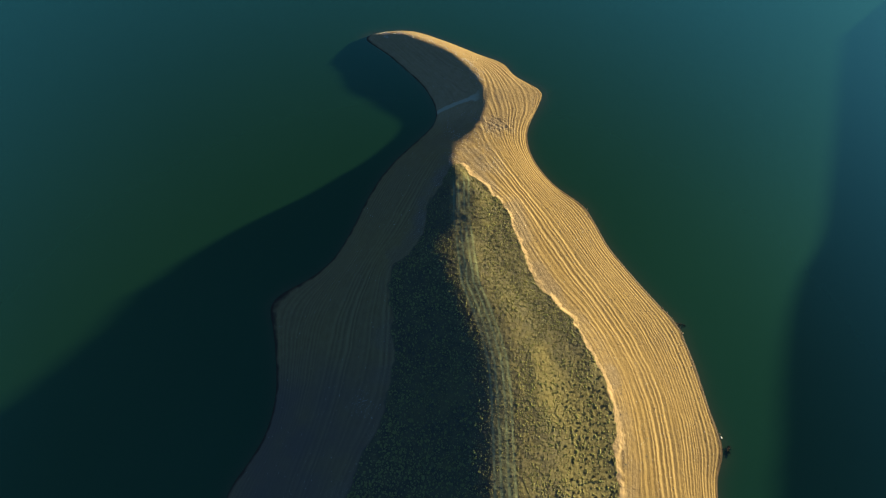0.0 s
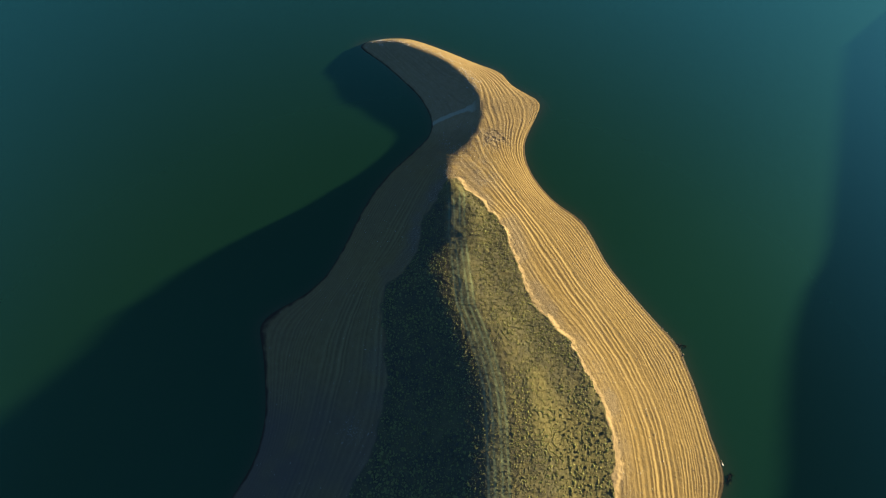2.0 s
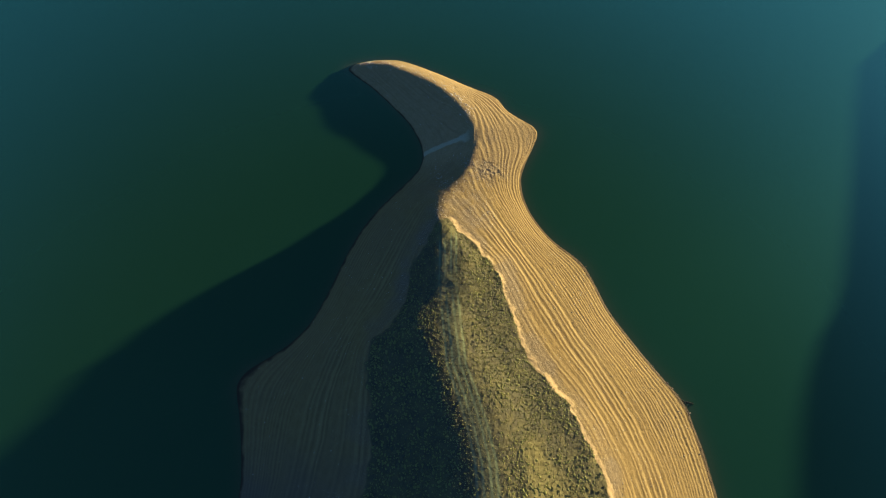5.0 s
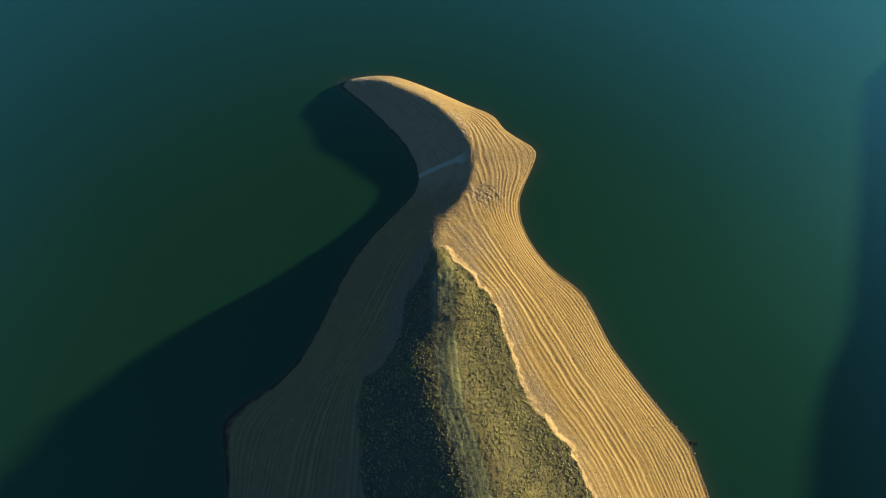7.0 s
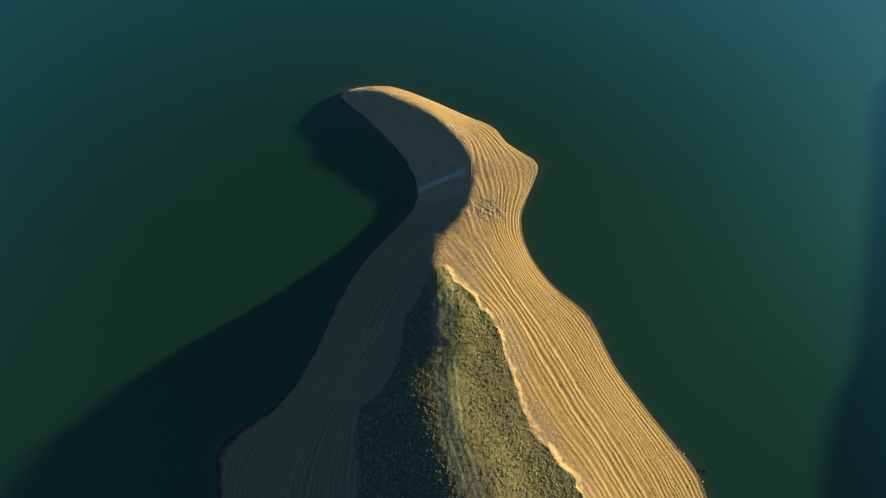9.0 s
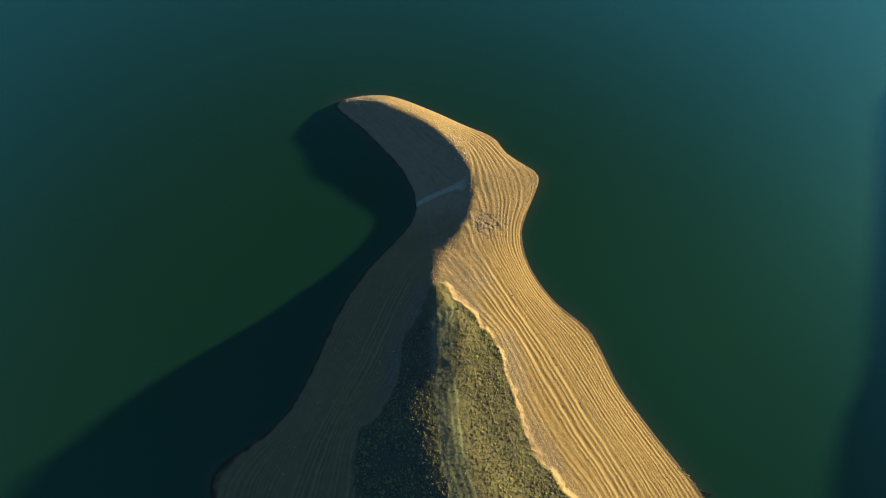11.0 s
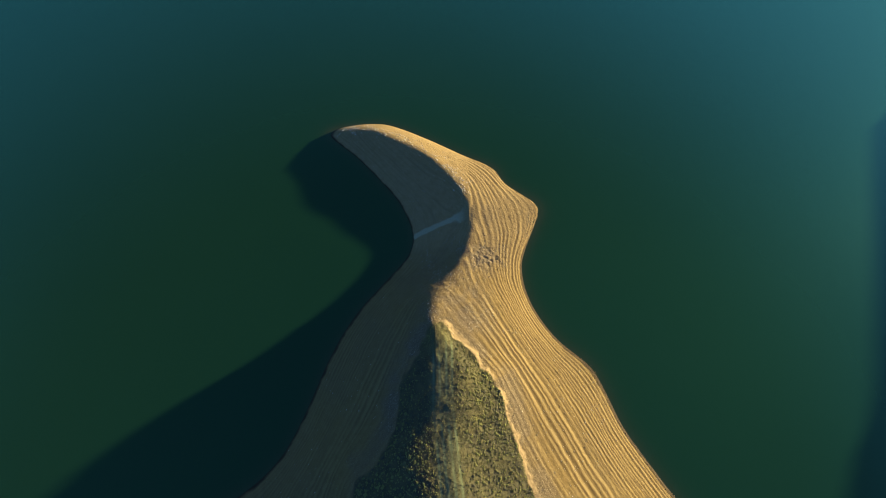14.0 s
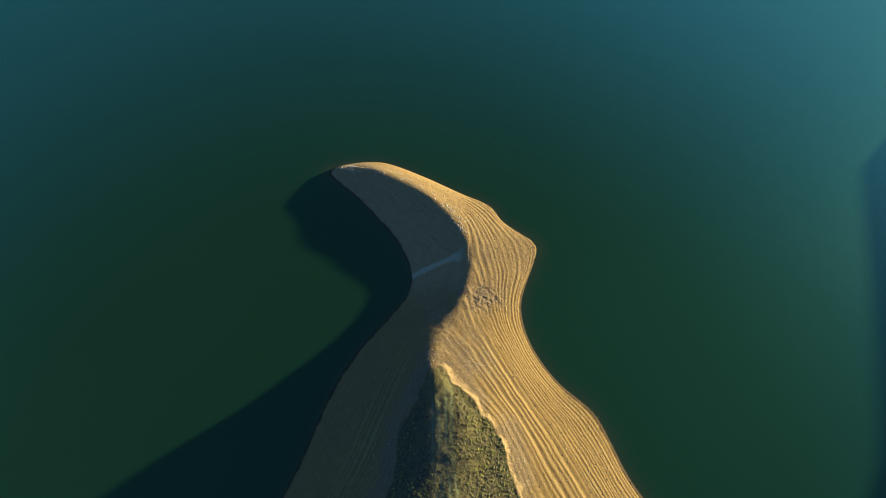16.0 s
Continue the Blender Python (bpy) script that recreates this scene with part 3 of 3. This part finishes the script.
shrubs = [leafy(40 + i, 3, 0.36, 16, 0.16) for i in range(12)]
xs, ys, r = jittered(0.78, 41, -18, 38, -8, 76, lambda x, y, e, u: (e > 0.35) & (u < (0.88 + 0.25 * patchy(x, y) + 0.60 * crowded(x, y)) * (1 - 0.45 * at(STRAW, x, y)) * (1 - 0.85 * smooth(at(RUT, x, y), 0.3, 0.7))))
tone = np.clip(0.46 + 0.25 * patchy(x=xs * 0.6 + 9, y=ys * 0.6) - 0.22 * crowded(xs, ys) + 0.30 * r.uniform(-1, 1, len(xs)) + 0.25 * at(STRAW, xs, ys) - 0.25 * smooth(at(RUT, xs, ys), 0.05, 0.5), 0, 1)
scatter("heath", shrubs, xs, ys, (0.34 + 0.30 * r.uniform(0, 1, len(xs)) ** 1.8) * (1 + 0.27 * crowded(xs, ys)) * trodden(xs, ys), SHRUB, "low olive-green heath covering the grassy crest", "heath", 0.05, 0.50, tone=tone)
xs, ys, r = jittered(0.50, 44, -18, 38, -8, 76, lambda x, y, e, u: (e > 0.2) & (u < (0.75 + 0.3 * patchy(x, y) + 0.4 * crowded(x, y)) * (1 - 0.5 * at(STRAW, x, y)) * (1 - 0.8 * smooth(at(RUT, x, y), 0.3, 0.7))))
tone = np.clip(0.40 + 0.30 * patchy(x=xs * 0.6 + 9, y=ys * 0.6) + 0.4 * r.uniform(-1, 1, len(xs)) + 0.3 * at(STRAW, xs, ys), 0, 1)
scatter("low_heath", [leafy(140 + i, 1, 0.1, 10, 0.2) for i in range(8)], xs, ys, (0.26 + 0.22 * r.uniform(0, 1, len(xs))) * trodden(xs, ys), SHRUB, "small olive sprigs filling the gaps in the heath", "heath", 0.05, 0.55, 7, tone=tone)
tufts = [tuft(60 + i, 9) for i in range(8)]
xs, ys, r = pick_places(34000, 43, -18, 38, -8, 76, lambda x, y, e, z, u: (e > 0.1) & (u < 0.8) & (at(RUT, x, y) < 0.6))
tone = np.clip(0.5 + 0.5 * at(STRAW, xs, ys) + 0.4 * r.uniform(-1, 1, len(xs)), 0, 1)
scatter("grass_tufts", tufts, xs, ys, r.uniform(0.10, 0.24, len(xs)), TUFT, "dry yellow-green grass tufts on the crest", "grass", 0.0, 0.7, tone=tone)
stones = [clump(80 + i, 1, 0.0, 0.1, 1) for i in range(6)]
xs, ys, r = pick_places(26000, 45, -38, 62, -8, 138, lambda x, y, e, z, u: (e < -0.5) & (z > 0.2) & (u < (0.5 + 0.5 * patchy(x, y)) * np.where(x > np.interp(y, crest_line[:, 1], crest_line[:, 0]), 1.0, 0.35)) & ((y < 106) | (near(x, y, crest_line)[0] > 1.2)))
scatter("gravel", stones, xs, ys, 0.10 + 0.24 * r.uniform(0, 1, len(xs)) ** 3, PEBBLE, "loose pale pebbles strewn over the terraces", "gravel", 0.02, 0.75)

xs, ys, r = pick_places(9000, 47, 8, 42, -8, 78, lambda x, y, e, z, u: (e < -0.9) & (e > -4.5) & (u < 0.6 * (e + 4.5) / 3.6 * (0.7 + patchy(x, y))))
scatter("scree", stones, xs, ys, 0.12 + 0.28 * r.uniform(0, 1, len(xs)) ** 3, BOULDER, "brown stones fallen from the scarp onto the sand", "stones", 0.05, 0.6, 3)
xs, ys, r = pick_places(60000, 49, 20, 63, -8, 124, lambda x, y, e, z, u: (e < -3) & (z > -0.05) & (z < 0.22) & (u < 0.14 + 0.6 * patchy(x, y)))
scatter("shingle", stones, xs, ys, 0.10 + 0.22 * r.uniform(0, 1, len(xs)) ** 3, SHINGLE, "dark wet stones along the waterline", "stones", 0.05, 0.6, 5)
xs, ys, r = pick_places(8000, 48, 4, 26, 74, 99, lambda x, y, e, z, u: (e < -0.5) & (z > 1.0) & (u < (0.45 + patchy(x, y)) * (0.35 + 0.65 * smooth(z, 1.8, 3.5))))
scatter("rubble", stones, xs, ys, 0.09 + 0.30 * r.uniform(0, 1, len(xs)) ** 3, PEBBLE, "grey-brown rubble on the saddle of the headland", "stones", 0.05, 0.6, 4)


def stone(name, seed, mat):
    v, f = clump(seed, 2, 0.18, 0.2, 1)
    return add_mesh(name, v, f, mat)


def strew(proto, spots, size, seed, lo=0.6):
    """Copies of one stone over the ground; the first takes the first spot."""
    r = random.Random(seed)
    for i, (x, y) in enumerate(spots):
        s = size * r.uniform(lo, 1.4)
        m = pose(x, y, float(height(x, y)) - 0.05 * s, r.uniform(-12, 12), r.uniform(-12, 12), r.uniform(0, 360))
        ob = proto if i == 0 else copy_thing(proto, Matrix())
        ob.matrix_world = m @ Matrix.Diagonal((s, s * r.uniform(0.7, 1.1), s * r.uniform(0.42, 0.68), 1))


r0 = random.Random(5)
boulder = tagged(stone("boulder", 91, BOULDER), "dark brown boulder lying on the sandy terraces", "boulder", "boulders on the slope")
spots = [(r0.gauss(25.5, 3.5), r0.gauss(57, 7)) for _ in range(46)] + [(r0.gauss(34, 6), r0.gauss(56, 12)) for _ in range(22)]
spots += [(r0.gauss(18, 3.2), r0.gauss(94, 3)) for _ in range(70)] + [(r0.gauss(39.5, 1.0), r0.uniform(8, 26)) for _ in range(20)]
strew(boulder, [(x, y) for x, y in spots if height(x, y) > 0.4 and sample(LX, LY, EDGE, np.array(x), np.array(y)) < -0.8], 0.27, 6)

# small white stones stand in for the gulls resting along the spit
pale = tagged(stone("pale_stone", 92, PALE), "small whitish stone standing in for a gull on the crest of the spit", "stone", "pale stones on the spit")
tip_line = spline([(14.5, 112), (10.1, 119), (4.7, 124.8), (-1.5, 129.3), (-8.6, 133.3), (-15.3, 135), (-20, 135)], 6)
spots = []
while len(spots) < 290:
    a = tip_line[r0.randrange(len(tip_line))]
    o = 0.3 + abs(r0.gauss(0, 1.25)) if r0.random() < 0.8 else -r0.uniform(0.0, 1.8)
    x, y = a[0] + 0.7 * o + r0.gauss(0, 0.5), a[1] + 0.7 * o + r0.gauss(0, 0.5)
    if height(x, y) > 0.3:
        spots.append((x, y))
strew(pale, spots, 0.23, 8)

chip = tagged(stone("stone_chip", 93, PALE), "small pale stone in a patch on the shaded terrace", "stone", "pale stones on the terrace")
strew(chip, [(r0.gauss(-13.8, 1.3), r0.gauss(14.8, 1.3)) for _ in range(150)], 0.08, 9)


# ---- dead brush caught on the waterline ----
def part(name, bm, mat, parent, label=""):
    me = bpy.data.meshes.new(name)
    bm.to_mesh(me)
    bm.free()
    me.materials.append(mat)
    ob = new(name, me)
    ob.parent = parent
    if label:
        ob["label"] = label
    return ob


def rod(bm, a, b, ra, rb, sides=6):
    a, b = Vector(a), Vector(b)
    q = (b - a).to_track_quat("Z", "Y").to_matrix()
    rings = [[bm.verts.new(p + q @ Vector((rad * math.cos(6.283 * i / sides), rad * math.sin(6.283 * i / sides), 0))) for i in range(sides)]
             for p, rad in ((a, ra), ((a + b) / 2 + Vector((0, 0, ra * 0.4)), (ra + rb) / 2), (b, rb))]
    for lo, hi in zip(rings, rings[1:]):
        for i in range(sides):
            bm.faces.new((lo[i], lo[(i + 1) % sides], hi[(i + 1) % sides], hi[i]))
    bm.faces.new(rings[-1])
    bm.faces.new(rings[0][::-1])


def snag(x, y, size, seed):
    r = random.Random(seed)
    base = new("driftwood_snag")
    base.matrix_world = pose(x, y, -0.05, 0, 0, r.uniform(0, 360))
    bm = bmesh.new()
    rod(bm, (-1.6 * size, 0, 0.0), (1.5 * size, 0.3 * size, 0.1 * size), 0.11 * size, 0.04 * size, 8)
    part("trunk", bm, BARK, base)
    for i in range(16):
        bm = bmesh.new()
        t = r.uniform(-1.3, 1.4) * size
        a, l = r.uniform(0, 6.28), r.uniform(0.5, 1.3) * size
        tip = Vector((t + l * math.cos(a), l * math.sin(a), r.uniform(0.02, 0.18) * size))
        foot = Vector((t, 0.1 * t, 0.06 * size))
        rod(bm, foot, tip, 0.05 * size, 0.02 * size)
        rod(bm, foot.lerp(tip, 0.5), tip + Vector((r.uniform(-0.4, 0.4), r.uniform(-0.4, 0.4), 0.1)) * size, 0.03 * size, 0.01 * size)
        part("branch", bm, BARK, base)
    return tagged(base, "tangle of dead dark branches caught at the waterline", "driftwood", "driftwood along the shore")


snag(62.3, 6.4, 0.75, 1)
snag(59.4, 33.8, 0.62, 2)
rock = tagged(stone("shore_rock", 95, BOULDER), "dark wet rock at the waterline", "rock", "rocks along the waterline")
strew(rock, [(41.0, 67.6), (41.9, 66.2), (42.6, 64.6), (59.0, 32.9), (58.5, 34.2), (57.6, 35.4), (56.7, 36.8), (55.9, 37.9), (59.3, 31.6), (53.4, 41.6), (60.9, 21.0), (61.6, 9.6)], 0.45, 12)
grey = tagged(stone("grey_rock", 96, PALE), "pale grey rock at the waterline beside dead branches", "rock")
strew(grey, [(61.7, 8.9)], 0.8, 13)


# ---- dark bushes on the sunny slope ----
def bush(seed):
    r = random.Random(seed)
    base = new("bush")
    v, f = leafy(seed, 4, 0.42, 240, 0.2)
    crown = add_mesh("crown", v * [1, 1, 0.8] + [0, 0, 0.1], f, BUSH, dict(tone=np.full(len(v), r.uniform(0.0, 0.7))))
    crown.parent = base
    bm = bmesh.new()
    for i in range(5):
        a = 1.26 * i + r.uniform(-0.4, 0.4)
        rod(bm, (0.05 * math.cos(a), 0.05 * math.sin(a), -0.1), (0.3 * math.cos(a), 0.3 * math.sin(a), 0.4), 0.035, 0.015, 5)
    part("stems", bm, BARK, base, "short dark woody stems")
    return tagged(base, "dark green rounded bush among dry grass and heath", "bush", "bushes on the sunny slope")


bushes = [bush(300 + i) for i in range(4)]
xs, ys, r = jittered(1.25, 42, 8, 38, -8, 74, lambda x, y, e, u: (e > 0.5) & (x > 2.8 + np.interp(y, TRACK_Y, TRACK_X)) & (u < np.where(y < 18, 0.62 * smooth(x, 23, 26), np.where(y < 32, 0.22 * smooth(x, 22, 30), 0.26))))
for i, (x, y) in enumerate(zip(xs, ys)):
    size = r.uniform(0.26, 0.46)
    m = pose(x, y, float(height(x, y)) - 0.02, 0, 0, r.uniform(0, 360))
    ob = bushes[i] if i < 4 else copy_thing(bushes[i % 4], Matrix())
    ob.matrix_world = m @ Matrix.Diagonal((size, size * r.uniform(0.85, 1.15), size * r.uniform(0.55, 0.8), 1))
